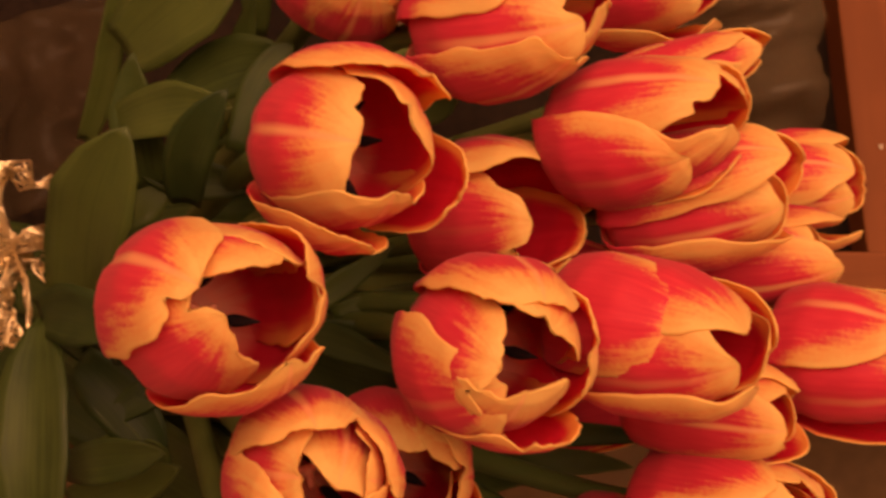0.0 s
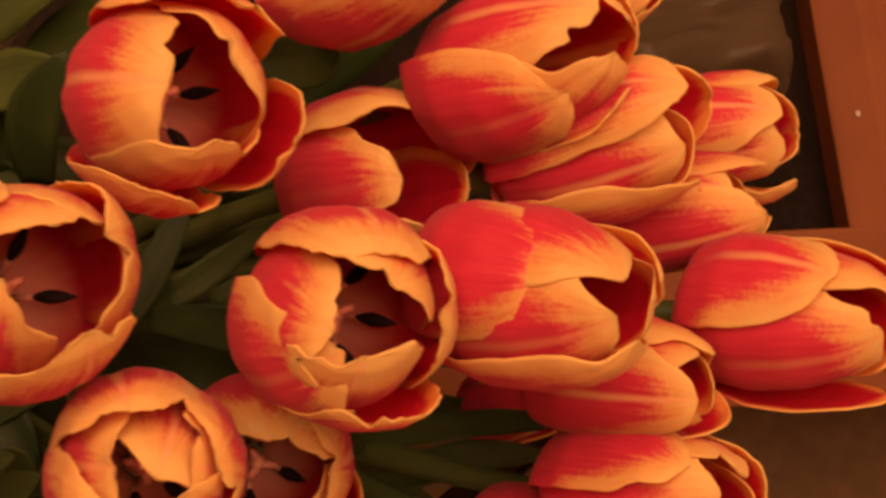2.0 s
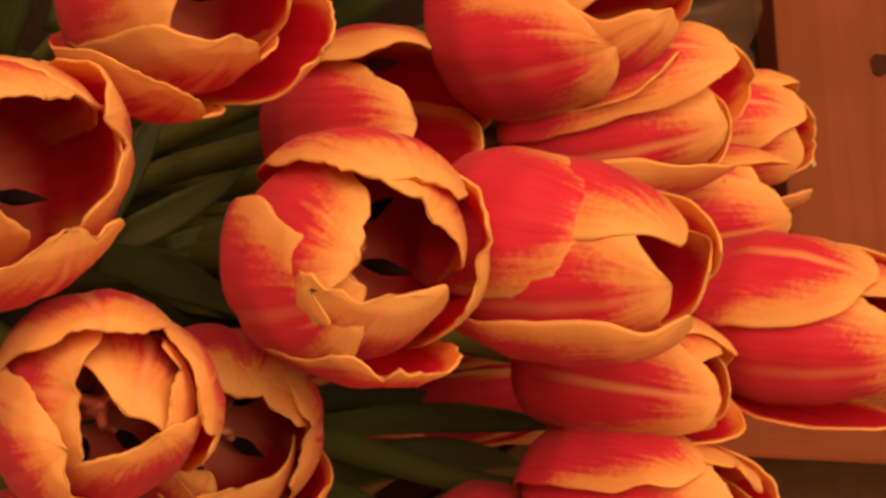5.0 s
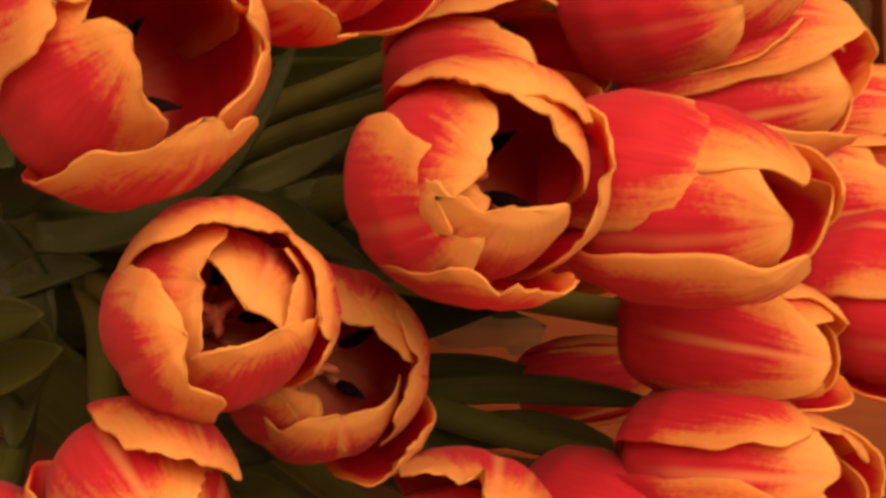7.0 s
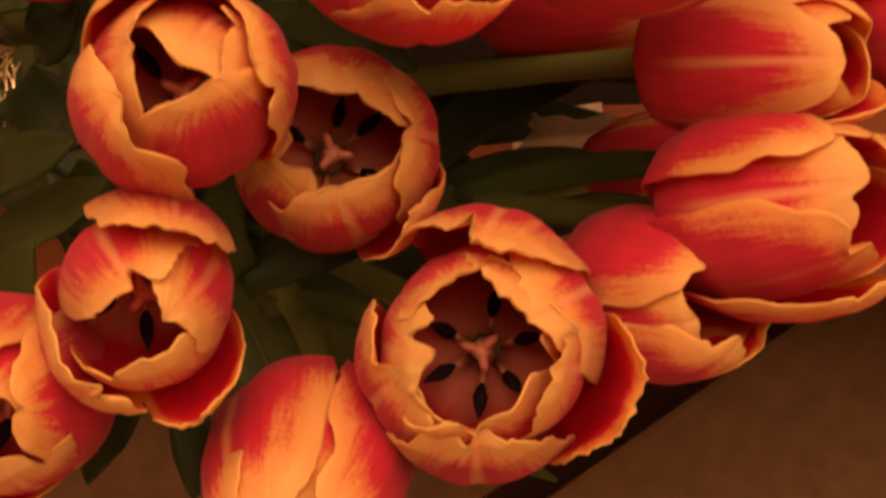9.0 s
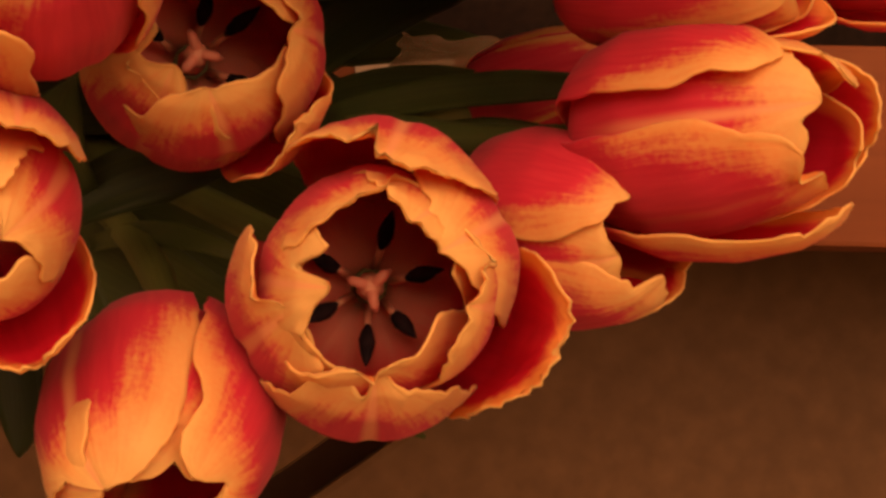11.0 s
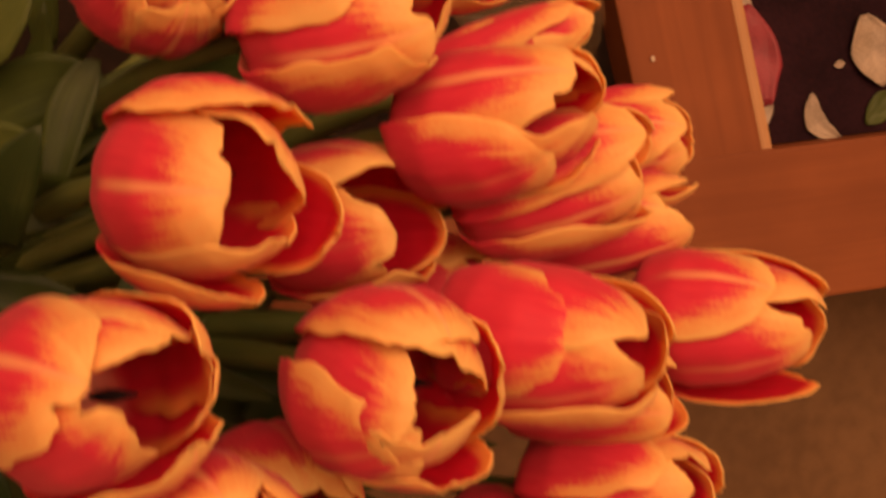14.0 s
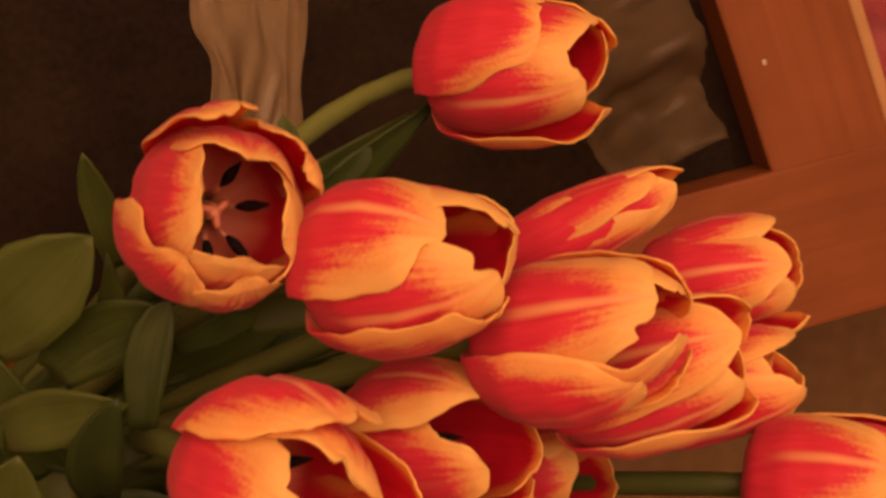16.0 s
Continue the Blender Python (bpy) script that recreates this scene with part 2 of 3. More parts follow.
def tube(points, radii, sides=8):
    """A round tube along points, with closed ends and a lengthwise UV."""
    bm = bmesh.new()
    layer = bm.loops.layers.uv.new("UVMap")
    rings, up = [], Vector((0.13, 0.31, 0.94))
    for i, p in enumerate(points):
        d = (points[min(i + 1, len(points) - 1)] - points[max(i - 1, 0)]).normalized()
        a = d.cross(up)
        a = a.normalized() if a.length > 1e-4 else Vector((1, 0, 0))
        up = a.cross(d)
        rings.append([bm.verts.new(p + radii[i] * (math.cos(k * math.tau / sides) * a + math.sin(k * math.tau / sides) * up)) for k in range(sides)])
    for i in range(len(rings) - 1):
        for k in range(sides):
            f = bm.faces.new((rings[i][k], rings[i][(k + 1) % sides], rings[i + 1][(k + 1) % sides], rings[i + 1][k]))
            f.smooth = True
            for loop, (du, dv) in zip(f.loops, ((0, 0), (1, 0), (1, 1), (0, 1))):
                loop[layer].uv = ((k + du) / sides, (i + dv) / len(rings))
    bm.faces.new(rings[0][::-1])
    bm.faces.new(rings[-1])
    bmesh.ops.recalc_face_normals(bm, faces=bm.faces)
    return bm


def bezier(a, b, c, d, n):
    out = []
    for i in range(n + 1):
        t = i / n
        out.append(a * (1 - t) ** 3 + 3 * b * t * (1 - t) ** 2 + 3 * c * t * t * (1 - t) + d * t ** 3)
    return out


def slab(x0, x1, y0, y1, z0, z1, bevel=0.002):
    bm = bmesh.new()
    bmesh.ops.create_cube(bm, size=1.0, matrix=Matrix.LocRotScale(((x0 + x1) / 2, (y0 + y1) / 2, (z0 + z1) / 2), None, (x1 - x0, y1 - y0, z1 - z0)))
    if bevel:
        bmesh.ops.bevel(bm, geom=bm.edges[:], offset=bevel, segments=2, affect="EDGES", profile=0.6)
    return bm


def ramp(x, xs, ys):
    return float(np.interp(x, xs, ys))


# ---- room: floor, plus added unseen walls and ceiling, pale to bounce fill light ----
floor = tagged(part("floor", slab(-2.0, 2.0, -2.0, 2.0, -0.05, 0.0, 0), FLOOR), "smooth warm brown floor under the table", "floor", kind="structure")
for name, box in (("wall_north", (-2.1, 2.1, 2.0, 2.1, -0.05, 2.6)), ("wall_south", (-2.1, 2.1, -2.1, -2.0, -0.05, 2.6)),
                  ("wall_east", (2.0, 2.1, -2.0, 2.0, -0.05, 2.6)), ("wall_west", (-2.1, -2.0, -2.0, 2.0, -0.05, 2.6))):
    tagged(part(name, slab(*box, 0), WALL), "unseen plain warm wall, kept pale to bounce light", "wall", kind="structure")
tagged(part("ceiling", slab(-2.1, 2.1, -2.1, 2.1, 2.6, 2.7, 0), WALL), "unseen plain warm ceiling, kept pale to bounce light", "ceiling", kind="structure")

# ---- low brown table of two broad boards with an open joint ----
TOP = 0.45
TABLE = TOP - 0.150
UNDER = TOP - 0.036
table = tagged(new("low_table"), "low brown wooden table with an open joint between boards", "table")
table.matrix_world = Matrix.Translation((0.0080, -0.1400, 0)) @ Matrix.Rotation(radians(36.0), 4, "Z")
part("board", slab(-0.95, 0.95, 0.009, 0.95, TABLE - 0.03, TABLE, 0.004), BROWN, table)
part("board", slab(-0.95, 0.95, -0.75, -0.009, TABLE - 0.03, TABLE, 0.004), BROWN, table)
for x in (-0.88, 0.88):
    for y in (-0.68, 0.88):
        part("leg", slab(x - 0.035, x + 0.035, y - 0.035, y + 0.035, 0.0, TABLE - 0.0302), BROWN, table)
    part("bearer", slab(x - 0.03, x + 0.03, -0.64, 0.84, TABLE - 0.07, TABLE - 0.0303), BROWN, table)

# ---- pine frame with dark panels, standing on short feet over the table ----
bench = tagged(new("pine_frame"), "orange-stained pine frame with dark cloth panels on short feet", "frame")
rail = part("rail", slab(-0.55, 0.62, -0.0625, 0.014, UNDER, TOP), PINE_X, bench)
stile = part("stile", slab(-0.0295, 0.0285, 0.004, 0.70, UNDER + 0.001, TOP - 0.0008), PINE_Y, bench)
stile.matrix_world = Matrix.Translation((0.2460, 0, 0)) @ Matrix.Rotation(radians(6.8), 4, "Z")
# narrow strip along the stile in paler pine
lip = part("lip", slab(0.0287, 0.0350, 0.006, 0.70, UNDER + 0.001, TOP - 0.003), PINE_EDGE, bench, "pale edge strip beside the stile")
lip.matrix_world = stile.matrix_world
part("panel", slab(-0.55, 0.222, 0.0145, 0.70, UNDER, TOP - 0.026, 0), CLOTH, bench, "dark brown cloth-covered panel")
part("panel", slab(0.224, 0.62, 0.0145, 0.70, UNDER - 0.002, TOP - 0.028, 0), PURPLE, bench, "dark violet cloth-covered panel")
for x in (-0.52, 0.59):
    for y in (-0.03, 0.66):
        part("foot", slab(x - 0.022, x + 0.022, y - 0.022, y + 0.022, TABLE + 0.0002, UNDER - 0.0022), PINE_X, bench)


def knot(x, y, size, name="knot", mat=None):
    # a low uneven disc let into the board
    bm = bmesh.new()
    ring = [bm.verts.new((x + size * (1 + 0.25 * noise.noise((k * 0.9, x * 50, y * 50))) * math.cos(k * math.tau / 14) * 0.8,
                          y + size * (1 + 0.25 * noise.noise((k * 0.9, y * 50, 1.0))) * math.sin(k * math.tau / 14), TOP + 0.0004)) for k in range(14)]
    top = bm.verts.new((x, y, TOP + 0.0009))
    for k in range(14):
        bm.faces.new((ring[k], ring[(k + 1) % 14], top)).smooth = True
    return part(name, bm, mat or KNOT, bench)


knot(0.2483, 0.1086, 0.0050)
knot(0.1106, -0.0306, 0.0052)
knot(0.2208, 0.0635, 0.0014, "paint_speck", CREAM)

# ---- tulips ----
BUNDLE = Vector((-0.1680, -0.0032, 0.5540))
FOOT = Vector((-0.2720, 0.0000, 0.4788))
TULIPS = []


def petal(parent, rng, length, radius, azimuth, opening, layer, lean, ruffle=1.0, broad=1.0):
    """One petal: a cupped blade with a feathered, scalloped and slightly rolled margin."""
    rows, cols = 34, 23
    turn = Matrix.Rotation(azimuth, 3, "Z")
    xs = (0, 0.08, 0.22, 0.42, 0.62, 0.80, 0.92, 1, 1.2)
    shut, wide = (0.10, 0.50, 0.86, 1.00, 0.94, 0.74, 0.52, 0.32, -0.10), (0.10, 0.50, 0.88, 1.08, 1.15, 1.13, 1.07, 1.00, 0.86)
    heights = (0, 0.03, 0.13, 0.36, 0.62, 0.84, 0.95, 1.0, 1.10)
    r_at = [a + (b - a) * opening for a, b in zip(shut, wide)]
    half = radius * (0.97 if layer == 0 else 1.02) * rng.uniform(0.94, 1.05) * broad * (1 - 0.22 * max(0.0, opening - 0.45))
    skew, seed = rng.uniform(-0.22, 0.22), rng.uniform(0, 90)
    roll_out = rng.uniform(-0.04, 0.08) + 0.05 * opening
    point = rng.uniform(0.60, 0.82)
    cleft, cleft_at = rng.uniform(0.0, 0.14), rng.uniform(-0.5, 0.5)
    front, back, uvs, rims = [], [], [], []
    for i in range(rows):
        s0 = 1 - (1 - i / (rows - 1)) ** 1.7
        y = max(0.0, (s0 - 0.48) / 0.52)
        if s0 > 0.48:
            w0 = max(1 - y ** 2.0, 0) ** point
        else:
            w0 = ramp(s0, (0, 0.08, 0.2, 0.36, 0.48), (0.22, 0.50, 0.82, 0.98, 1.0))
        w0 = max(w0, 0.012)
        rf, rb, ru, rm = [], [], [], []
        for j in range(cols):
            u = math.sin((2 * j / (cols - 1) - 1) * 1.35) / math.sin(1.35)
            rim = abs(u) ** (1 / point) if y == 0 else min(1.0, (abs(u) * w0) ** (1 / point) + y ** 2.0)
            bend = math.atan2(y + 0.25, u * w0) if y else math.atan2(0.25 * s0 / 0.48, u)
            # the margin: broad lobes, scallops and a fine fray
            lobe = noise.noise((bend * 2.1, seed, 0.0))
            worn = max(0.0, noise.noise((bend * 1.7, seed, 30.0)) + 0.25)
            scallop = abs(noise.noise((bend * 4.0, seed, 4.0))) - 0.22
            fray = noise.noise((bend * 13.0, seed, 8.0))
            k = rim ** 2.4 * min(1.0, s0 * 1.6) * (0.12 * lobe + ruffle * worn * (0.12 * scallop + 0.05 * fray))
            k -= rim ** 2 * cleft * ruffle * math.exp(-((u * w0 - cleft_at) / 0.07) ** 2) * (y > 0)
            s = 0.48 + (s0 - 0.48) * (1 + k) if y else s0
            w = half * w0 * (1 + k)
            r = radius * ramp(s, xs, r_at) * (1.0 if layer == 0 else 0.88)
            z = length * ramp(s, xs, heights)
            near = min(1.0, max(0.0, (s - 0.45) / 0.55))
            own = radius * ((0.88 if layer == 0 else 0.82) * (1 - near) + ((0.58 if layer == 0 else 0.54) - 0.14 * max(0.0, opening - 0.3)) * near)
            a = u * w / own
            full = min(1.0, w0)
            wave = noise.noise((u * full * 1.3 + seed, s * 2.4, seed * 0.3))
            rolled = noise.noise((bend * 1.6, seed, 12.0)) * 0.16 + roll_out
            out = r - own * (1 - math.cos(a)) + radius * (0.07 * wave * s + rim ** 3 * s * (rolled + 0.03 * fray * ruffle))
            out -= radius * 0.035 * math.exp(-(u * w0 / 0.10) ** 2) * min(1, s * 3) * (1 - 0.6 * y)
            out += radius * 0.012 * noise.noise((u * 9 + seed, s * 1.5, 20.0)) * min(1, s * 2)
            side = own * math.sin(a) + radius * skew * s * s
            zz = z - length * 0.03 * u * u * s * full
            # the petal leans out from its foot
            ca, sa = math.cos(lean), math.sin(lean)
            p = Vector((out * ca + zz * sa, side, zz * ca - out * sa * 0.35))
            thick = 0.0011 * (1 - 0.55 * rim ** 3)
            inward = Vector((-ca * max(0.25, 1 - s * 0.5), -0.7 * math.sin(a), -0.5 * s)).normalized() * thick
            rf.append(turn @ p)
            rb.append(turn @ (p + inward))
            ru.append((u * 0.5 + 0.5, s0))
            rm.append((rim, bend / math.pi))
        front.append(rf)
        back.append(rb)
        uvs.append(ru)
        rims.append(rm)
    return part("petal", sheet(front, back, uvs, rims=rims), (PETAL_OUT, PETAL_IN), parent)


def tulip(base, axis, length, radius, opening, roll, seed, label, leans=(0,) * 6, petals=(), ruffle=1.0):
    """A tulip with its flower's foot at base, opening along axis. leans: degrees, petal by petal, the three outer ones first.
    petals: where they are known one by one, (azimuth, opening, layer, length, and how far it bulges and how broad it is)."""
    rng = random.Random(seed)
    base, axis = Vector(base), Vector(axis).normalized()
    ref = Vector((0, 0, 1)) if axis.z < 0.75 else Vector((0, 1, 0))
    e1 = (ref - axis * ref.dot(axis)).normalized()
    frame_m = Matrix((e1, axis.cross(e1), axis)).transposed().to_4x4()
    thing = tagged(new("tulip"), label, "tulip", group="tulips in the bunch")
    thing.matrix_world = Matrix.Translation(base) @ frame_m @ Matrix.Rotation(radians(roll), 4, "Z")
    back = thing.matrix_world.inverted()
    for k in range(6 if not petals else 0):
        layer, az = (0, k * math.tau / 3) if k < 3 else (1, (k - 3) * math.tau / 3 + math.pi / 3)
        petal(thing, rng, length * rng.uniform(0.95, 1.05) * (1.0 if layer == 0 else 0.94), radius, az + rng.uniform(-0.12, 0.12), min(1.15, max(0.0, opening + rng.uniform(-0.12, 0.12))), layer,
              radians(leans[k] + rng.uniform(-2, 3)), ruffle)
    for az, wide, layer, long, *shape in petals:
        bulge, broad = shape or (1.0, 1.0)
        petal(thing, rng, length * long, radius * bulge * rng.uniform(0.97, 1.02), radians(az - roll), wide, layer, 0.0, ruffle, broad)
    # pistil with a three-lobed stigma, and six stamens
    stalk = tube([Vector((0, 0, z * length)) for z in (0.02, 0.1, 0.3, 0.38, 0.40)], [0.0024, 0.0028, 0.0024, 0.0020, 0.0008], 8)
    pistil = part("pistil", stalk, PISTIL, thing)
    for k in range(3):
        d = Matrix.Rotation(k * math.tau / 3 + 0.4, 3, "Z") @ Vector((1, 0, 0))
        lobe = [d * r + Vector((0, 0, z * length)) for r, z in ((0.0, 0.36), (0.0016, 0.395), (0.0034, 0.40), (0.0045, 0.38))]
        part("stigma", tube(lobe, [0.0008, 0.0011, 0.0010, 0.0004], 6), STIGMA, pistil)
    for k in range(6):
        a = k * math.tau / 6 + rng.uniform(-0.25, 0.25)
        d, t, far = Vector((math.cos(a), math.sin(a), 0)), rng.uniform(0.85, 1.15), rng.uniform(0.9, 1.1)
        foot = [d * 0.003 + Vector((0, 0, 0.04 * length)), d * radius * 0.26 + Vector((0, 0, 0.16 * length)), d * radius * 0.33 * far + Vector((0, 0, 0.22 * length))]
        stamen = part("stamen", tube(foot, [0.0008, 0.0008, 0.0006], 6), PISTIL, thing)
        grain = [d * radius * r * far + Vector((0, 0, z * length * t)) for r, z in ((0.31, 0.21), (0.35, 0.235), (0.42, 0.275), (0.49, 0.31), (0.55, 0.345), (0.60, 0.37))]
        part("anther", tube(grain, [0.0005, 0.0011, 0.0016, 0.0013, 0.0007, 0.0002], 8), ANTHER, stamen, "black pollen-dusted anther")
    # stem, drawn together at the binding
    off = Vector((rng.uniform(-1, 1), rng.uniform(-1, 1), rng.uniform(-1, 1))) * 0.012
    mid = bezier(base + axis * 0.004, base - axis * 0.07, BUNDLE + off + Vector((0.09, (base.y - BUNDLE.y) * 0.35, 0.02)), BUNDLE + off, 14)
    mid += bezier(BUNDLE + off, BUNDLE + off + (BUNDLE + off - mid[-2]), FOOT + off * 1.5, FOOT + off * 1.8 + Vector((-0.03, 0, 0)), 5)[1:]
    part("stem", tube([back @ p for p in mid], [0.0040 - 0.0006 * (i < 3) for i in range(len(mid))], 8), STEM, thing)
    TULIPS.append(thing)
    return thing


def leaf(a, b, c, width, fold=0.25, twist=0.0):
    """A pointed tulip leaf from a over b to c; it belongs to the tulip whose foot is nearest."""
    a, b, c = Vector(a), Vector(b), Vector(c)
    owner = min(TULIPS, key=lambda o: (o.matrix_world.translation - a).length)
    back = owner.matrix_world.inverted()
    seed = (a.x * 91 + c.y * 57) % 10
    rows, cols = 16, 7
    front, rear, uvs = [], [], []
    for i in range(rows):
        s = i / (rows - 1)
        p = a * (1 - s) ** 2 + (2 * b - (a + c) / 2) * 2 * s * (1 - s) + c * s * s
        d = ((2 * b - (a + c) / 2) - a) * (1 - s) + (c - (2 * b - (a + c) / 2)) * s
        d.normalize()
        side = d.cross(Vector((0, 0, 1)))
        side = side.normalized() if side.length > 1e-3 else Vector((1, 0, 0))
        side = Matrix.Rotation(twist * (s - 0.3) + 0.5 * noise.noise((s * 1.5, seed, 1.0)), 3, d) @ side
        nor = side.cross(d).normalized()
        w = 0.5 * width * ramp(s, (0, 0.15, 0.35, 0.6, 0.8, 0.93, 1), (0.62, 0.82, 1, 0.95, 0.66, 0.30, 0.03)) * (1 + 0.06 * noise.noise((s * 4, seed, 5.0)))
        rf, rb, ru = [], [], []
        for j in range(cols):
            u = 2 * j / (cols - 1) - 1
            lift = fold * w * (abs(u) ** 1.5) + 0.12 * w * noise.noise((u + seed, s * 4, 2.0)) * abs(u)
            q = p + side * (u * w) + nor * lift
            rf.append(back @ q)
            rb.append(back @ (q - nor * 0.0008))
            ru.append((u * 0.5 + 0.5, s))
        front.append(rf)
        rear.append(rb)
        uvs.append(ru)
    return part("leaf", sheet(front, rear, uvs, (0, 0)), LEAF, owner)


tulip((-0.0526, -0.0022, 0.7736), (0.5044, 0.1009, 0.8575), 0.0507, 0.0245, 0.35, 30, 1, "wide-open red tulip with golden petal edges and a dark crimson cup", petals=((57, 0.24, 0, 0.97), (204, 0.48, 0, 0.95), (-85, 0.52, 0, 0.98), (5, 0.02, 1, 0.97), (132, -0.14, 1, 1.0), (-45, 0.35, 1, 0.95),), ruffle=1.5)
tulip((-0.0224, 0.0420, 0.7540), (0.4815, -0.0803, 0.8728), 0.0507, 0.0238, 0.38, 30, 2, "open red and gold tulip showing black stamens in its cup", petals=((-18, 0.60, 0, 0.88), (165, 0.85, 0, 0.90, 1.0, 0.85), (-115, 0.88, 0, 0.96, 1.0, 0.72), (81, -0.02, 1, 0.90), (190, 0.28, 1, 0.90, 1.0, 0.9), (-55, 0.20, 1, 0.92),))
tulip((0.0173, -0.0078, 0.7629), (0.3603, -0.0601, 0.9309), 0.0491, 0.0230, 0.25, 30, 3, "cup-shaped red tulip with golden edges, seen into its dark cup", petals=((-8, 0.50, 0, 0.90), (187, 0.70, 0, 0.86), (-85, 0.50, 0, 0.90), (75, -0.10, 1, 0.92), (172, -0.08, 1, 0.94), (-35, 0.12, 1, 0.94), (125, 0.02, 0, 0.86),), ruffle=1.4)
tulip((0.0460, -0.0032, 0.7566), (0.7233, -0.1005, 0.6831), 0.0568, 0.0213, 0.12, -25, 4, "closed egg-shaped red tulip with a smooth golden-edged outer petal", petals=((-15, 0.22, 0, 0.78), (105, 0.28, 0, 0.95), (-168, 0.08, 0, 1.0, 0.92, 0.75), (-78, -0.02, 1, 0.94), (45, -0.15, 1, 0.94), (165, 0.02, 1, 0.98, 1.0, 0.85),), ruffle=0.4)
tulip((0.0461, 0.0457, 0.7230), (0.7449, 0.0604, 0.6644), 0.0584, 0.0218, 0.2, 30, 5, "nearly closed red and gold tulip above the others", petals=((40, 0.32, 0, 0.80), (-165, 0.12, 0, 0.98, 0.92, 0.75), (130, 0.20, 0, 0.92, 1.0, 0.85), (-38, 0.02, 1, 0.92), (85, -0.12, 1, 0.96), (-125, 0.05, 1, 0.98, 1.0, 0.75),))
tulip((0.0102, 0.0757, 0.7266), (0.7463, 0.0000, 0.6656), 0.0568, 0.0224, 0.12, -25, 6, "plump closed red tulip with golden petal margins", petals=((-55, 0.20, 0, 0.80), (86, 0.18, 0, 0.92), (177, 0.05, 0, 0.95, 0.95, 0.8), (25, -0.15, 1, 0.94), (-125, 0.02, 1, 0.98, 1.0, 0.8), (130, -0.05, 1, 0.96),))
tulip((0.0567, 0.0584, 0.6927), (0.8883, 0.2524, 0.3836), 0.0560, 0.0115, 0.1, 0, 7, "half-open red tulip with golden-yellow petal edges", ruffle=0.4)
tulip((-0.0165, 0.0955, 0.7028), (0.2542, 0.0508, 0.9658), 0.0528, 0.0240, 0.2, 30, 8, "open tulip with gold-edged petals and dark stamens inside", petals=((0, 0.95, 0, 1.02, 1.0, 0.64), (112, 0.42, 0, 0.90, 1.0, 0.85), (172, 0.45, 0, 0.92, 1.0, 0.75), (-66, 0.62, 0, 1.0, 1.0, 0.66), (62, 0.10, 1, 1.0), (150, 0.10, 1, 0.98, 1.0, 0.9), (-32, 0.42, 1, 1.0), (-110, 0.22, 1, 0.98),))
tulip((0.0591, 0.1087, 0.6229), (0.7425, -0.1003, 0.6623), 0.0614, 0.0238, 0.3, -40, 9, "red and gold tulip on a long stem apart from others", petals=((-40, 0.40, 0, 0.78), (105, 0.42, 0, 1.0, 1.0, 0.85), (-145, 0.22, 0, 0.98, 0.95, 0.8), (25, 0.00, 1, 0.94), (-75, 0.08, 1, 0.94), (170, 0.10, 1, 0.94),))
tulip((0.1072, -0.0139, 0.7144), (0.8081, -0.0606, 0.5859), 0.0568, 0.0210, 0.25, -40, 10, "slender half-open red tulip with pale-striped spreading petals", petals=((-45, 0.35, 0, 0.78), (110, 0.70, 0, 0.92, 1.0, 0.72), (-140, 0.22, 0, 0.97, 0.95, 0.8), (40, -0.08, 1, 0.90), (175, 0.08, 1, 0.94, 1.0, 0.85), (-85, 0.05, 1, 0.96),), ruffle=0.4)
tulip((0.0710, -0.0576, 0.7162), (0.7648, -0.0201, 0.6440), 0.0560, 0.0216, 0.25, -50, 11, "half-open red and gold tulip with spreading petals", petals=((-60, 0.45, 0, 0.82, 1.0, 0.85), (105, 0.45, 0, 0.97, 1.0, 0.72), (-165, 0.15, 0, 1.0, 0.95, 0.75), (5, -0.10, 1, 0.92), (-100, 0.15, 1, 0.94, 1.0, 0.85), (172, 0.05, 1, 0.95, 1.0, 0.8), (65, 0.05, 1, 0.97, 1.0, 0.85),))
tulip((-0.0248, -0.0408, 0.7592), (0.3243, 0.0811, 0.9425), 0.0461, 0.0210, 0.3, 50, 12, "open tulip with one petal folded into its cup", petals=((15, 0.32, 0, 1.0), (130, 0.42, 0, 0.97), (-68, 0.32, 0, 1.0), (85, -0.02, 1, 0.98), (-150, 0.04, 1, 1.0), (-100, 0.15, 1, 0.98, 0.92, 1.0), (-28, -0.60, 1, 0.96, 0.94, 1.0),))
tulip((-0.0067, -0.0443, 0.7171), (0.3008, -0.0501, 0.9524), 0.0432, 0.0227, 0.3, 0, 13, "shaded open tulip showing six black stamens round a pistil", petals=((-7, 0.28, 0, 1.0), (-83, 0.22, 0, 1.0), (155, -0.05, 0, 1.0), (-128, 0.80, 0, 1.0, 1.0, 0.70), (104, 0.16, 1, 1.0), (-160, 0.16, 1, 1.0), (-37, 0.28, 1, 1.0),))
tulip((-0.0380, -0.0708, 0.7482), (0.3996, -0.3197, 0.8591), 0.0461, 0.0202, 0.25, 0, 14, "open tulip with drooping outer petals and black stamens", petals=((132, 0.42, 0, 1.0, 1.05, 0.85), (-144, 0.80, 0, 1.0, 1.0, 0.75), (-12, 0.92, 0, 1.0), (38, 0.02, 1, 1.0), (-54, -0.12, 1, 1.0), (-160, -0.15, 1, 1.0),), ruffle=1.6)
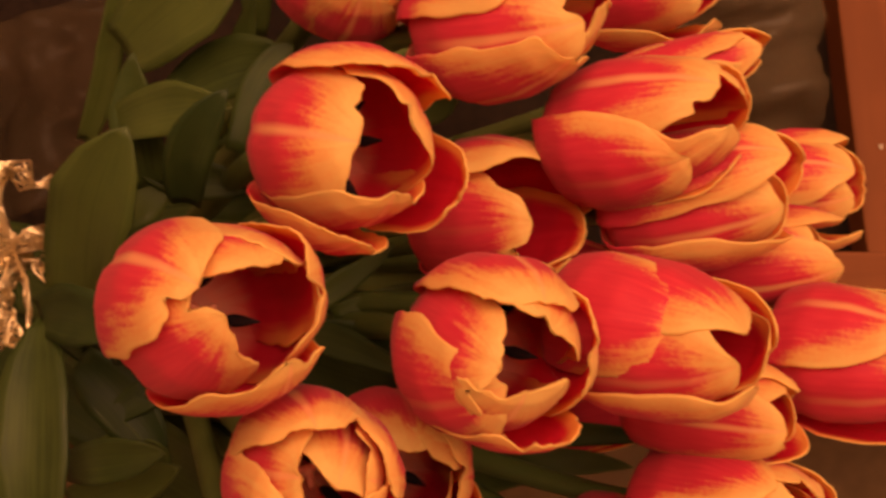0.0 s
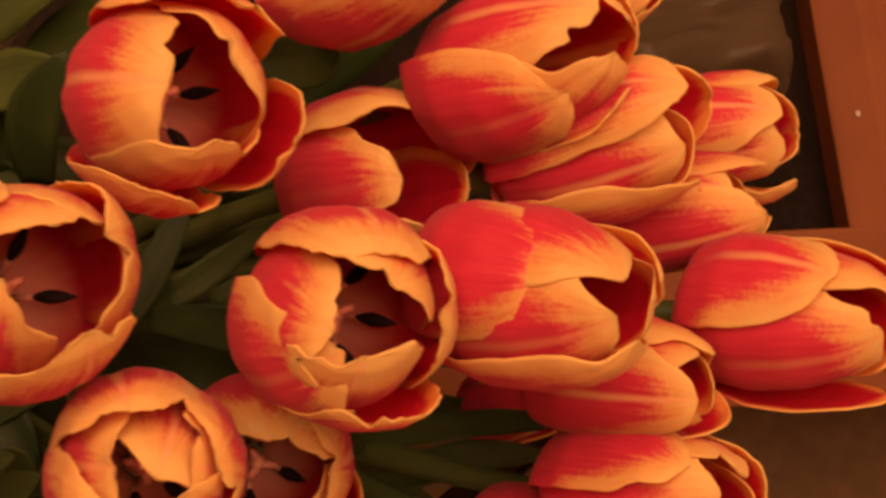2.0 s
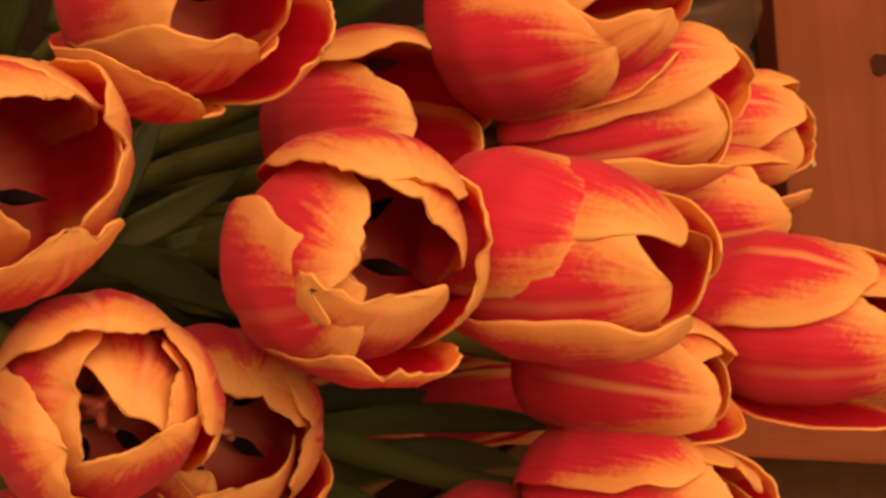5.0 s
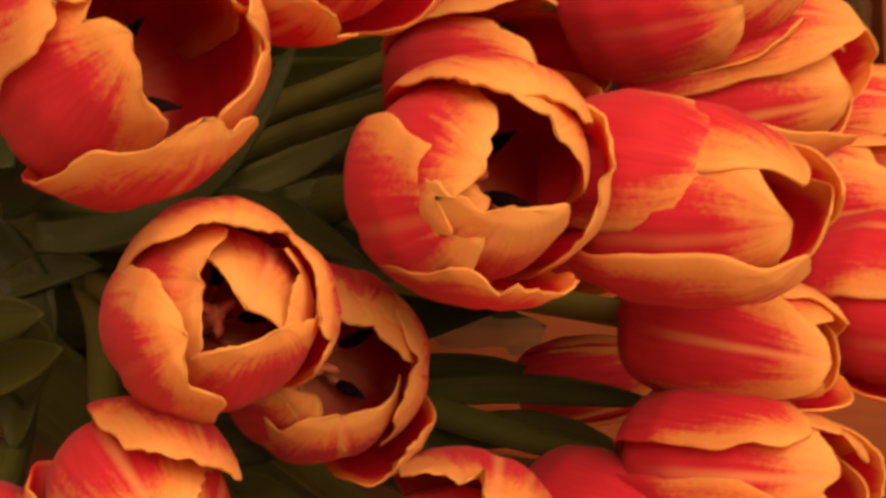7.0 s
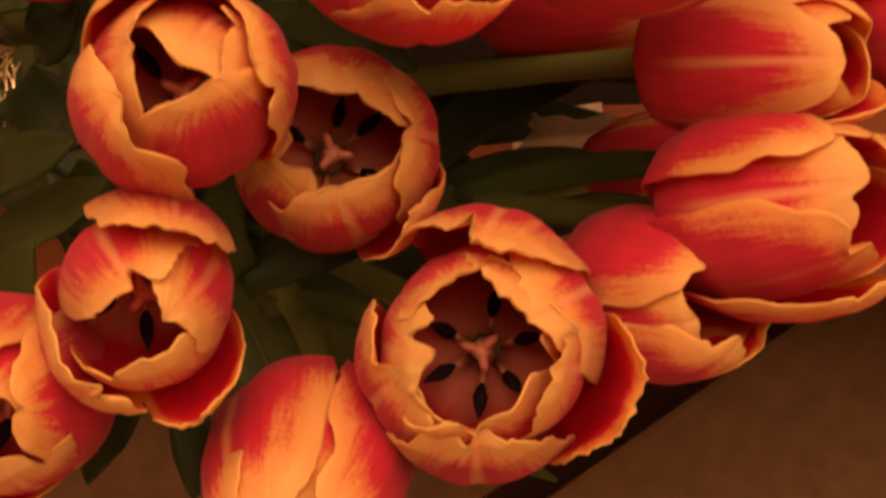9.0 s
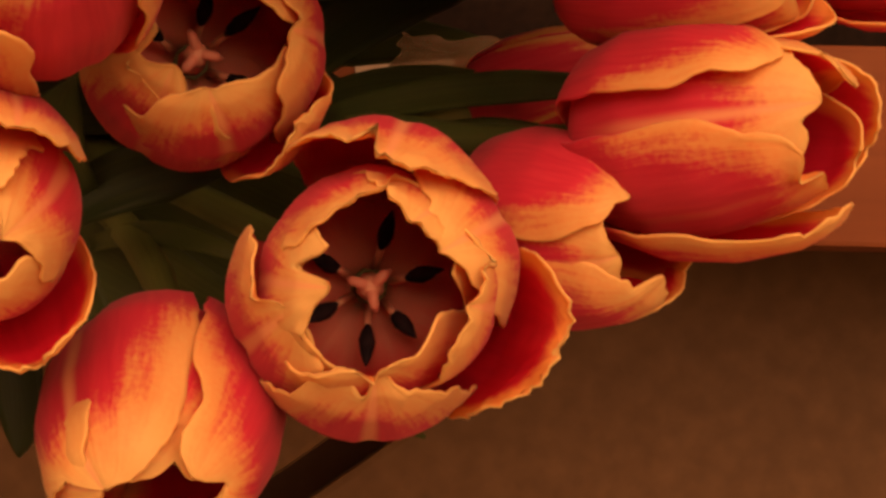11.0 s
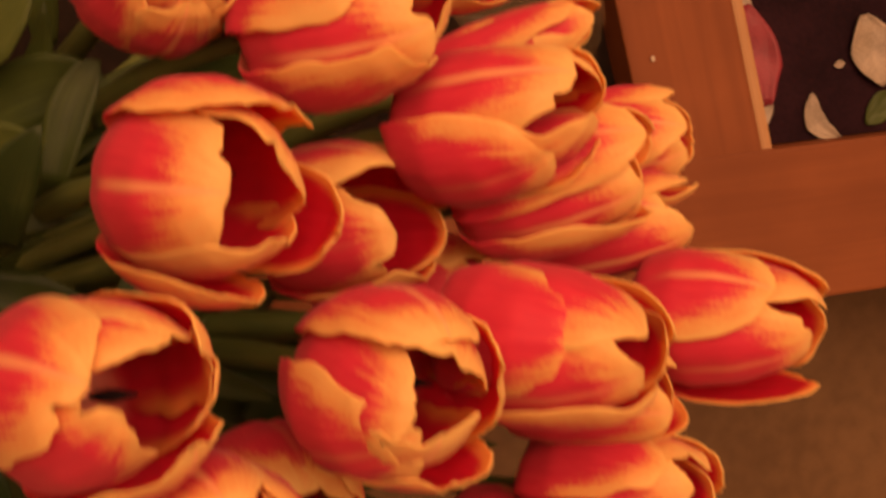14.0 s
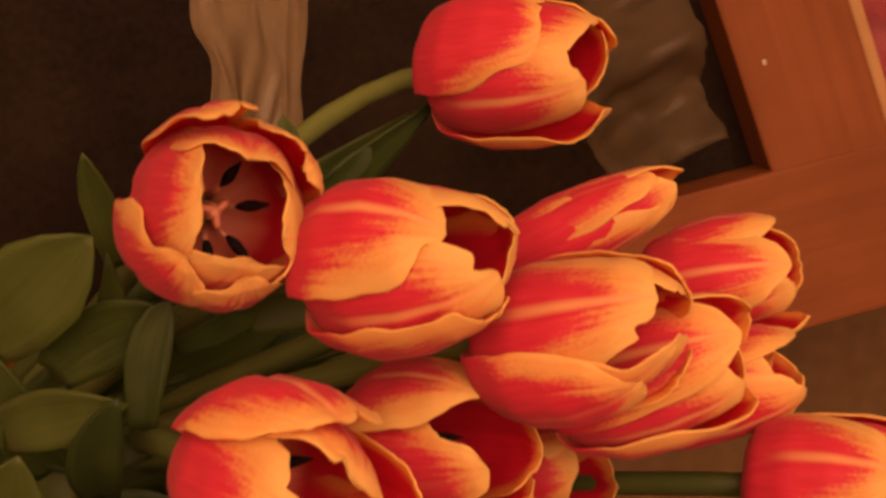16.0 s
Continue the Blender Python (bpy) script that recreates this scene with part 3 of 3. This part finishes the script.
tulip((0.0299, -0.0866, 0.7213), (0.1005, -0.0201, 0.9947), 0.0461, 0.0224, 0.42, 50, 15, "fully blown tulip with ragged petals and six black stamens", petals=((-12, 0.45, 0, 1.10, 1.20, 0.9), (120, 0.14, 0, 0.96, 1.12, 0.9), (-112, 1.10, 0, 1.0, 1.12, 0.85), (180, 0.20, 0, 0.98, 1.20, 0.9), (-60, 0.35, 0, 1.05, 1.10, 0.8), (20, 0.38, 1, 1.05), (88, 0.20, 1, 1.03), (-45, 0.42, 1, 1.08), (-98, 0.62, 1, 1.12), (-162, 0.25, 1, 1.04),), ruffle=2.0)
tulip((0.0512, -0.0710, 0.7014), (0.6679, -0.1518, 0.7286), 0.0507, 0.0194, 0.12, 0, 16, "closed red tulip with golden tips tucked against a blown one", petals=((-30, 0.45, 0, 0.90), (150, 0.30, 0, 0.90), (82, 0.15, 0, 0.95), (40, 0.22, 1, 0.90), (-70, 0.22, 1, 0.90), (-140, 0.30, 1, 0.90),))
tulip((-0.0085, -0.1025, 0.7163), (0.1534, -0.4296, 0.8899), 0.0520, 0.0224, 0.02, 40, 17, "closed red tulip with pale petal stripes, hanging outward")
tulip((-0.0654, -0.0932, 0.7400), (0.2120, -0.2120, 0.9540), 0.0491, 0.0216, 0.15, 30, 18, "half-open red tulip with golden-yellow petal edges")
tulip((0.0099, 0.0232, 0.7029), (0.6748, 0.0511, 0.7362), 0.0552, 0.0216, 0.36, -20, 19, "shaded half-open tulip with crimson inside, tucked behind others", petals=((-75, 0.45, 0, 0.90, 1.0, 0.8), (-150, 0.28, 0, 0.98, 1.0, 0.75), (95, 0.42, 0, 0.98, 1.0, 0.8), (10, 0.25, 1, 0.90), (150, 0.25, 1, 0.95, 1.0, 0.8),))
tulip((0.0231, 0.0028, 0.6818), (0.8790, -0.1034, 0.4654), 0.0522, 0.0187, 0.32, 40, 20, "half-open red tulip with golden-yellow petal edges")
tulip((0.1009, 0.0328, 0.6659), (0.8617, 0.0802, 0.5010), 0.0480, 0.0173, 0.16, -30, 21, "small half-open tulip with pale gold petals at the back", leans=(0,10,0,0,0,4), ruffle=0.4)
tulip((0.0601, 0.0252, 0.7155), (0.8556, 0.1208, 0.5033), 0.0544, 0.0192, 0.22, -30, 22, "half-open red tulip with golden-yellow petal edges", ruffle=0.4)
tulip((0.0795, 0.0109, 0.6935), (0.9231, 0.0502, 0.3813), 0.0522, 0.0165, 0.18, 30, 23, "half-open red tulip with golden-yellow petal edges", ruffle=0.4)
tulip((0.0471, -0.0423, 0.6583), (0.8744, 0.2572, 0.4115), 0.0400, 0.0123, 0.15, 0, 24, "small pinkish tulip bud low in the bunch", ruffle=0.4)
tulip((0.0653, -0.0245, 0.7199), (0.8263, -0.1008, 0.5542), 0.0512, 0.0168, 0.2, 10, 25, "half-open red tulip with golden-yellow petal edges", ruffle=0.4)


leaf((-0.1028, 0.0500, 0.6580), (-0.0917, 0.0718, 0.6740), (-0.0854, 0.1006, 0.6900), 0.0089)
leaf((-0.0988, -0.0064, 0.6740), (-0.0883, 0.0248, 0.7060), (-0.0749, 0.0490, 0.7220), 0.0281)
leaf((-0.0751, 0.0338, 0.6900), (-0.0777, 0.0519, 0.6980), (-0.0768, 0.0719, 0.7060), 0.0151)
leaf((-0.0611, 0.0281, 0.7060), (-0.0566, 0.0435, 0.7220), (-0.0456, 0.0587, 0.7300), 0.0143)
leaf((-0.0721, 0.0576, 0.6740), (-0.0520, 0.0664, 0.6900), (-0.0421, 0.0909, 0.7060), 0.0103)
leaf((-0.0462, 0.0430, 0.7060), (-0.0380, 0.0644, 0.7060), (-0.0297, 0.0744, 0.7060), 0.0116)
leaf((-0.1010, -0.0676, 0.7220), (-0.1010, -0.0343, 0.7220), (-0.1039, -0.0049, 0.7060), 0.0238)
leaf((-0.1039, -0.0049, 0.7060), (-0.0883, -0.0041, 0.7220), (-0.0746, -0.0100, 0.7300), 0.0175)
leaf((-0.0965, -0.0193, 0.6900), (-0.0827, -0.0330, 0.6900), (-0.0699, -0.0493, 0.6900), 0.0189)
leaf((-0.0862, -0.0399, 0.6900), (-0.0784, -0.0553, 0.6900), (-0.0759, -0.0741, 0.6900), 0.0137)
leaf((-0.0252, -0.0088, 0.7060), (-0.0055, -0.0139, 0.7060), (0.0110, -0.0223, 0.7060), 0.0116)
leaf((-0.0191, -0.0042, 0.6980), (-0.0023, 0.0007, 0.6980), (0.0095, 0.0040, 0.6980), 0.0059)
leaf((-0.0700, -0.0241, 0.7220), (-0.0404, -0.0073, 0.7060), (-0.0209, 0.0388, 0.6900), 0.0107)
leaf((-0.0375, -0.0070, 0.6980), (-0.0194, 0.0024, 0.6980), (-0.0004, 0.0162, 0.6980), 0.0082)
leaf((-0.0334, -0.0091, 0.7060), (-0.0160, -0.0122, 0.7140), (0.0053, -0.0210, 0.7220), 0.0098)
leaf((0.0147, -0.0482, 0.6740), (0.0499, -0.0426, 0.6820), (0.0815, -0.0430, 0.6900), 0.0079)
leaf((0.0166, -0.0641, 0.6660), (0.0445, -0.0532, 0.6740), (0.0738, -0.0539, 0.6740), 0.0102)
leaf((0.0328, -0.0165, 0.6740), (0.0547, -0.0138, 0.6740), (0.0790, -0.0196, 0.6740), 0.0131)
leaf((-0.0839, -0.0142, 0.7060), (-0.0748, -0.0077, 0.7140), (-0.0682, 0.0049, 0.7220), 0.0156)
leaf((-0.0850, -0.0359, 0.6900), (-0.0749, -0.0290, 0.6900), (-0.0613, -0.0258, 0.6900), 0.0098)
leaf((-0.0782, -0.0602, 0.6900), (-0.0724, -0.0488, 0.6980), (-0.0728, -0.0412, 0.7060), 0.0136)
leaf((-0.0963, -0.0489, 0.7060), (-0.0790, -0.0446, 0.7220), (-0.0626, -0.0411, 0.7300), 0.0130)
leaf((-0.0973, -0.0606, 0.6980), (-0.0783, -0.0546, 0.7060), (-0.0617, -0.0478, 0.7140), 0.0137)
leaf((-0.0975, -0.0856, 0.6900), (-0.0922, -0.0718, 0.6980), (-0.0839, -0.0614, 0.7060), 0.0128)
leaf((0.0014, -0.0397, 0.6580), (0.0323, -0.0167, 0.6660), (0.0723, -0.0070, 0.6740), 0.0183)
leaf((0.0060, -0.0442, 0.6580), (0.0339, -0.0385, 0.6660), (0.0654, -0.0430, 0.6740), 0.0077)
leaf((-0.0350, -0.0686, 0.6900), (-0.0382, -0.0583, 0.6980), (-0.0327, -0.0458, 0.7060), 0.0141)
leaf((-0.0497, -0.0923, 0.7220), (-0.0560, -0.1062, 0.7220), (-0.0572, -0.1169, 0.7300), 0.0107)
leaf((-0.0403, -0.0934, 0.7220), (-0.0359, -0.1083, 0.7220), (-0.0356, -0.1206, 0.7220), 0.0095)
leaf((-0.0377, -0.0797, 0.6900), (-0.0315, -0.0961, 0.6900), (-0.0298, -0.1069, 0.6900), 0.0092)
leaf((-0.0364, -0.0714, 0.6900), (-0.0207, -0.0632, 0.6900), (0.0004, -0.0606, 0.6900), 0.0144)
leaf((-0.0828, 0.0748, 0.6900), (-0.0619, 0.0869, 0.7060), (-0.0431, 0.0970, 0.7140), 0.0270)
leaf((-0.0448, 0.0819, 0.6740), (-0.0439, 0.1005, 0.6820), (-0.0435, 0.1159, 0.6900), 0.0099)
leaf((-0.0673, 0.0604, 0.6900), (-0.0480, 0.0691, 0.6980), (-0.0292, 0.0697, 0.7060), 0.0185)
leaf((-0.0345, 0.0587, 0.6900), (-0.0196, 0.0619, 0.6980), (-0.0082, 0.0656, 0.7060), 0.0063)
leaf((-0.0839, 0.0507, 0.6980), (-0.0650, 0.0547, 0.7140), (-0.0455, 0.0546, 0.7220), 0.0160)
leaf((-0.0773, 0.0427, 0.6900), (-0.0629, 0.0363, 0.6900), (-0.0377, 0.0344, 0.6900), 0.0129)
leaf((-0.0910, 0.0224, 0.6900), (-0.0796, 0.0316, 0.6900), (-0.0674, 0.0373, 0.6900), 0.0226)
leaf((-0.0750, 0.0143, 0.6740), (-0.0598, 0.0074, 0.6740), (-0.0385, 0.0044, 0.6740), 0.0218)
leaf((-0.0161, 0.0606, 0.6820), (0.0090, 0.0608, 0.6820), (0.0170, 0.0636, 0.6900), 0.0164)
leaf((0.0051, 0.0938, 0.6580), (0.0083, 0.1020, 0.6580), (0.0099, 0.1104, 0.6580), 0.0087)
leaf((0.0137, 0.0861, 0.6580), (0.0250, 0.0900, 0.6580), (0.0322, 0.0950, 0.6580), 0.0083)
leaf((0.0158, 0.0462, 0.6740), (0.0321, 0.0394, 0.6740), (0.0536, 0.0297, 0.6740), 0.0151)
leaf((0.0480, 0.0073, 0.6740), (0.0571, 0.0072, 0.6740), (0.0683, 0.0085, 0.6740), 0.0101)
leaf((-0.1019, -0.0042, 0.6740), (-0.0750, -0.0016, 0.6740), (-0.0421, -0.0055, 0.6740), 0.0235)
leaf((-0.0466, -0.0767, 0.6420), (-0.0210, -0.0750, 0.6660), (-0.0009, -0.0817, 0.6660), 0.0061)

# low leaves, added at random to darken the gaps and hide the rail
low = random.Random(5)
for k in range(34):
    end = Vector((low.uniform(-0.10, 0.06), low.uniform(-0.13, 0.11), low.uniform(0.585, 0.65)))
    start = BUNDLE + Vector((low.uniform(-0.01, 0.03), low.uniform(-0.02, 0.02), low.uniform(-0.01, 0.02)))
    rise, width, twist = low.uniform(0.0, 0.03), low.uniform(0.024, 0.036), low.uniform(-0.8, 0.8)
    if end.x > -0.01 or end.y < 0.0:
        leaf(start, (start + end) / 2 + Vector((0, 0, rise)), end, width, 0.3, twist)


# ---- gold mesh bow at the binding ----
bow = tagged(new("ribbon_bow"), "gold wire-mesh ribbon bow tied round tulip stems", "bow")
bow.location = (-0.1225, 0.0114, 0.6660)


def mesh_loop(points, half, across, seed):
    # an open net of thin wires along a bent strip
    rng = random.Random(seed)
    joined = bmesh.new()
    n = len(points)
    grid = []
    for i, p in enumerate(points):
        d = (points[min(i + 1, n - 1)] - points[max(i - 1, 0)]).normalized()
        side = d.cross(across).normalized().cross(d).normalized()
        grid.append([p + side * half * (2 * j / 6 - 1) + Vector([rng.uniform(-1, 1) * 0.0010 for _ in range(3)]) for j in range(7)])
    lines = [[grid[i][j] for i in range(n)] for j in range(7)]
    lines += [[grid[min(k + j, n - 1)][j] for j in range(7)] for k in range(-5, n)  if k >= 0]
    lines += [[grid[k - j][j] for j in range(7)] for k in range(6, n)]
    for k, line in enumerate(lines):
        bm = tube(line, [0.0005 if k in (0, 6) else 0.00028] * len(line), 4)
        me = bpy.data.meshes.new("wire")
        bm.to_mesh(me)
        bm.free()
        joined.from_mesh(me)
        bpy.data.meshes.remove(me)
    return joined


for k, (dx, dy, dz, w) in enumerate(((0.006, 0.024, 0.010, 0.008), (0.004, -0.022, 0.010, 0.008), (-0.022, 0.018, 0.010, 0.008), (-0.020, -0.020, 0.008, 0.008), (0.012, 0.004, 0.012, 0.007))):
    tip = Vector((dx, dy, dz))
    turned = Vector((-dy, dx, 0.03)) * 0.45
    pts = bezier(Vector((0, 0, 0)), tip * 0.8 + turned, tip * 1.5 + turned * 0.4, tip, 12)[:-1] + bezier(tip, tip * 1.2 - turned, tip * 0.5 - turned, Vector((0, 0, 0.004)), 12)
    part("loop", mesh_loop(pts, w, Vector((0.3, 0.2, 1)), k), GOLD, bow)
for k, end in enumerate((Vector((-0.012, 0.026, 0.008)), Vector((-0.010, -0.030, 0.006)))):
    part("tail", mesh_loop(bezier(Vector((0, 0, 0.003)), end * 0.4 + Vector((0, 0, 0.010)), end * 0.7 + Vector((0.004, 0, -0.004)), end, 16), 0.007, Vector((0.1, 0.9, 0.5)), 9 + k), GOLD, bow)
part("knot", tube([Vector((-0.005, 0, 0)), Vector((-0.002, 0, 0.002)), Vector((0.002, 0, 0.002)), Vector((0.005, 0, 0))], [0.002, 0.0045, 0.0045, 0.002], 10), GOLD, bow)
band = [BUNDLE + Matrix.Rotation(k * math.tau / 24, 3, "X") @ Vector((0, 0, 0.024)) for k in range(25)]
inv = Matrix.Translation(-bow.location)
part("band", mesh_loop([inv @ p for p in band], 0.010, Vector((1, 0, 0)), 20), GOLD, bow)


# ---- clear film from the wrapping ----
def film(corners, label, seed, waves=1.0, mat=None, pleats=2.2, run=2.2):
    # a crumpled sheet between four corners; pleats across, and how fast they change along it
    a, b, c, d = (Vector(p) for p in corners)
    n = 26
    front, rear, uvs = [], [], []
    for i in range(n):
        s = i / (n - 1)
        rf, rb, ru = [], [], []
        for j in range(n):
            u = j / (n - 1)
            p = (a * (1 - u) + b * u) * (1 - s) + (d * (1 - u) + c * u) * s
            q = Vector((u * pleats, s * run, seed))
            ridge = 1 - abs(noise.noise(q * 1.3)) * 2
            h = waves * (0.012 * noise.noise(q) + 0.006 * ridge + 0.004 * noise.noise(q * 4))
            e = 0.006 * noise.noise(Vector((u * 3, s * 3, seed + 7)))
            p = p + Vector((e, e * 0.6, h))
            rf.append(p)
            rb.append(p - Vector((0, 0, 0.0002)))
            ru.append((u, s))
        front.append(rf)
        rear.append(rb)
        uvs.append(ru)
    ob = part("wrapping_film", sheet(front, rear, uvs, (0, 0)), mat or FILM)
    return tagged(ob, label, "film")


film(((0.0986, 0.1180, 0.5060), (0.1830, 0.1424, 0.4800), (0.1860, 0.0420, 0.4700), (0.1330, 0.0330, 0.5060)), "crumpled clear wrapping film lying on dark panel", 3.0, 2.0, None, 1.0, 4.5)
film(((-0.0114, 0.1577, 0.5300), (0.0302, 0.1476, 0.5300), (0.0078, 0.0785, 0.5780), (-0.0181, 0.0874, 0.5780)), "strip of clear wrapping film hanging off the bunch", 8.0, 1.0, FILM_DULL, 7.0, 0.8)
film(((0.0358, 0.0449, 0.6420), (0.0510, 0.0407, 0.6420), (0.0486, 0.0271, 0.6420), (0.0331, 0.0266, 0.6420)), "small piece of clear film between the stems", 12.0, 0.4)
film(((-0.1912, 0.1021, 0.5300), (-0.1255, 0.1209, 0.5300), (-0.1157, 0.0396, 0.5620), (-0.1801, 0.0174, 0.5620)), "wide sheet of clear film lying beside the leaves", 21.0, 1.5, FILM_THIN, 1.6, 2.6)


# ---- added patches standing for the violet cloth's printed motifs ----
def fallen_petal(place, length, width, angle, mat, label, seed, hook=0.0):
    """A flat patch for one cloth motif, pointed at both ends; hook bends it sideways."""
    n = 13
    front, rear, uvs = [], [], []
    for i in range(n):
        s = i / (n - 1)
        w = width * 0.5 * max(0.05, math.sin(math.pi * (0.04 + s * 0.92))) ** 0.8 * (1 + 0.25 * noise.noise((s * 4, seed, 0.0)))
        rf, rb, ru = [], [], []
        for j in range(n):
            u = 2 * j / (n - 1) - 1
            x, y = length * (s - 0.5), u * w + hook * length * (2 * s - 1) ** 2
            z = 0.001 + width * (0.10 * u * u + 0.10 * noise.noise((u * 2 + seed, s * 3, 0.0)))
            p = Matrix.Rotation(radians(angle), 3, "Z") @ Vector((x, y, z))
            rf.append(p)
            rb.append(p - Vector((0, 0, 0.0006)))
            ru.append((u, s))
        front.append(rf)
        rear.append(rb)
        uvs.append(ru)
    low_z = min(p.z for row in rear for p in row)
    ob = part("fallen_petal", sheet(front, rear, uvs, (0, 0)), mat)
    ob.location = (*place, TOP - 0.028 - low_z)
    return tagged(ob, label, "petal", group="loose petals")


fallen_petal((0.2795, 0.0890), 0.030, 0.010, -66, CREAM_MOTIF, "slender cream motif of violet cloth along the pale edge strip", 3)
fallen_petal((0.2850, 0.0600), 0.052, 0.024, -82, RED_MOTIF, "large dark red motif on violet cloth", 6)
fallen_petal((0.2890, 0.0310), 0.024, 0.006, 72, CREAM_MOTIF, "thin curved cream motif on violet cloth", 4, 0.12)
fallen_petal((0.3150, 0.0225), 0.028, 0.012, -60, CREAM_MOTIF, "hooked cream motif on violet cloth beside pine rail", 5, 0.22)
fallen_petal((0.3500, 0.0560), 0.038, 0.026, -75, CREAM_MOTIF, "broad cream motif on violet cloth", 7)
fallen_petal((0.3520, 0.0270), 0.024, 0.014, 40, LEAF, "small green motif on violet cloth", 8)
fallen_petal((0.3310, 0.0510), 0.006, 0.004, 10, CREAM_MOTIF, "tiny pale motif on violet cloth", 9)

# ---- pale flat patch on the rail ----
slip = tagged(part("pale_slip", slab(-0.019, 0.019, -0.009, 0.009, 0.0, 0.0012, 0.0003), CREAM), "small pale flat patch on pine rail", "paper slip")
slip.location = (0.0165, 0.0035, TOP)
slip.rotation_euler = (0, 0, 0.12)

film(((0.0267, -0.0190, 0.6260), (0.0547, -0.0216, 0.6260), (0.0547, -0.0312, 0.6260), (0.0259, -0.0301, 0.6260)), "pale crinkled strip of film lying under the stems", 33.0, 0.12, FILM_PALE)
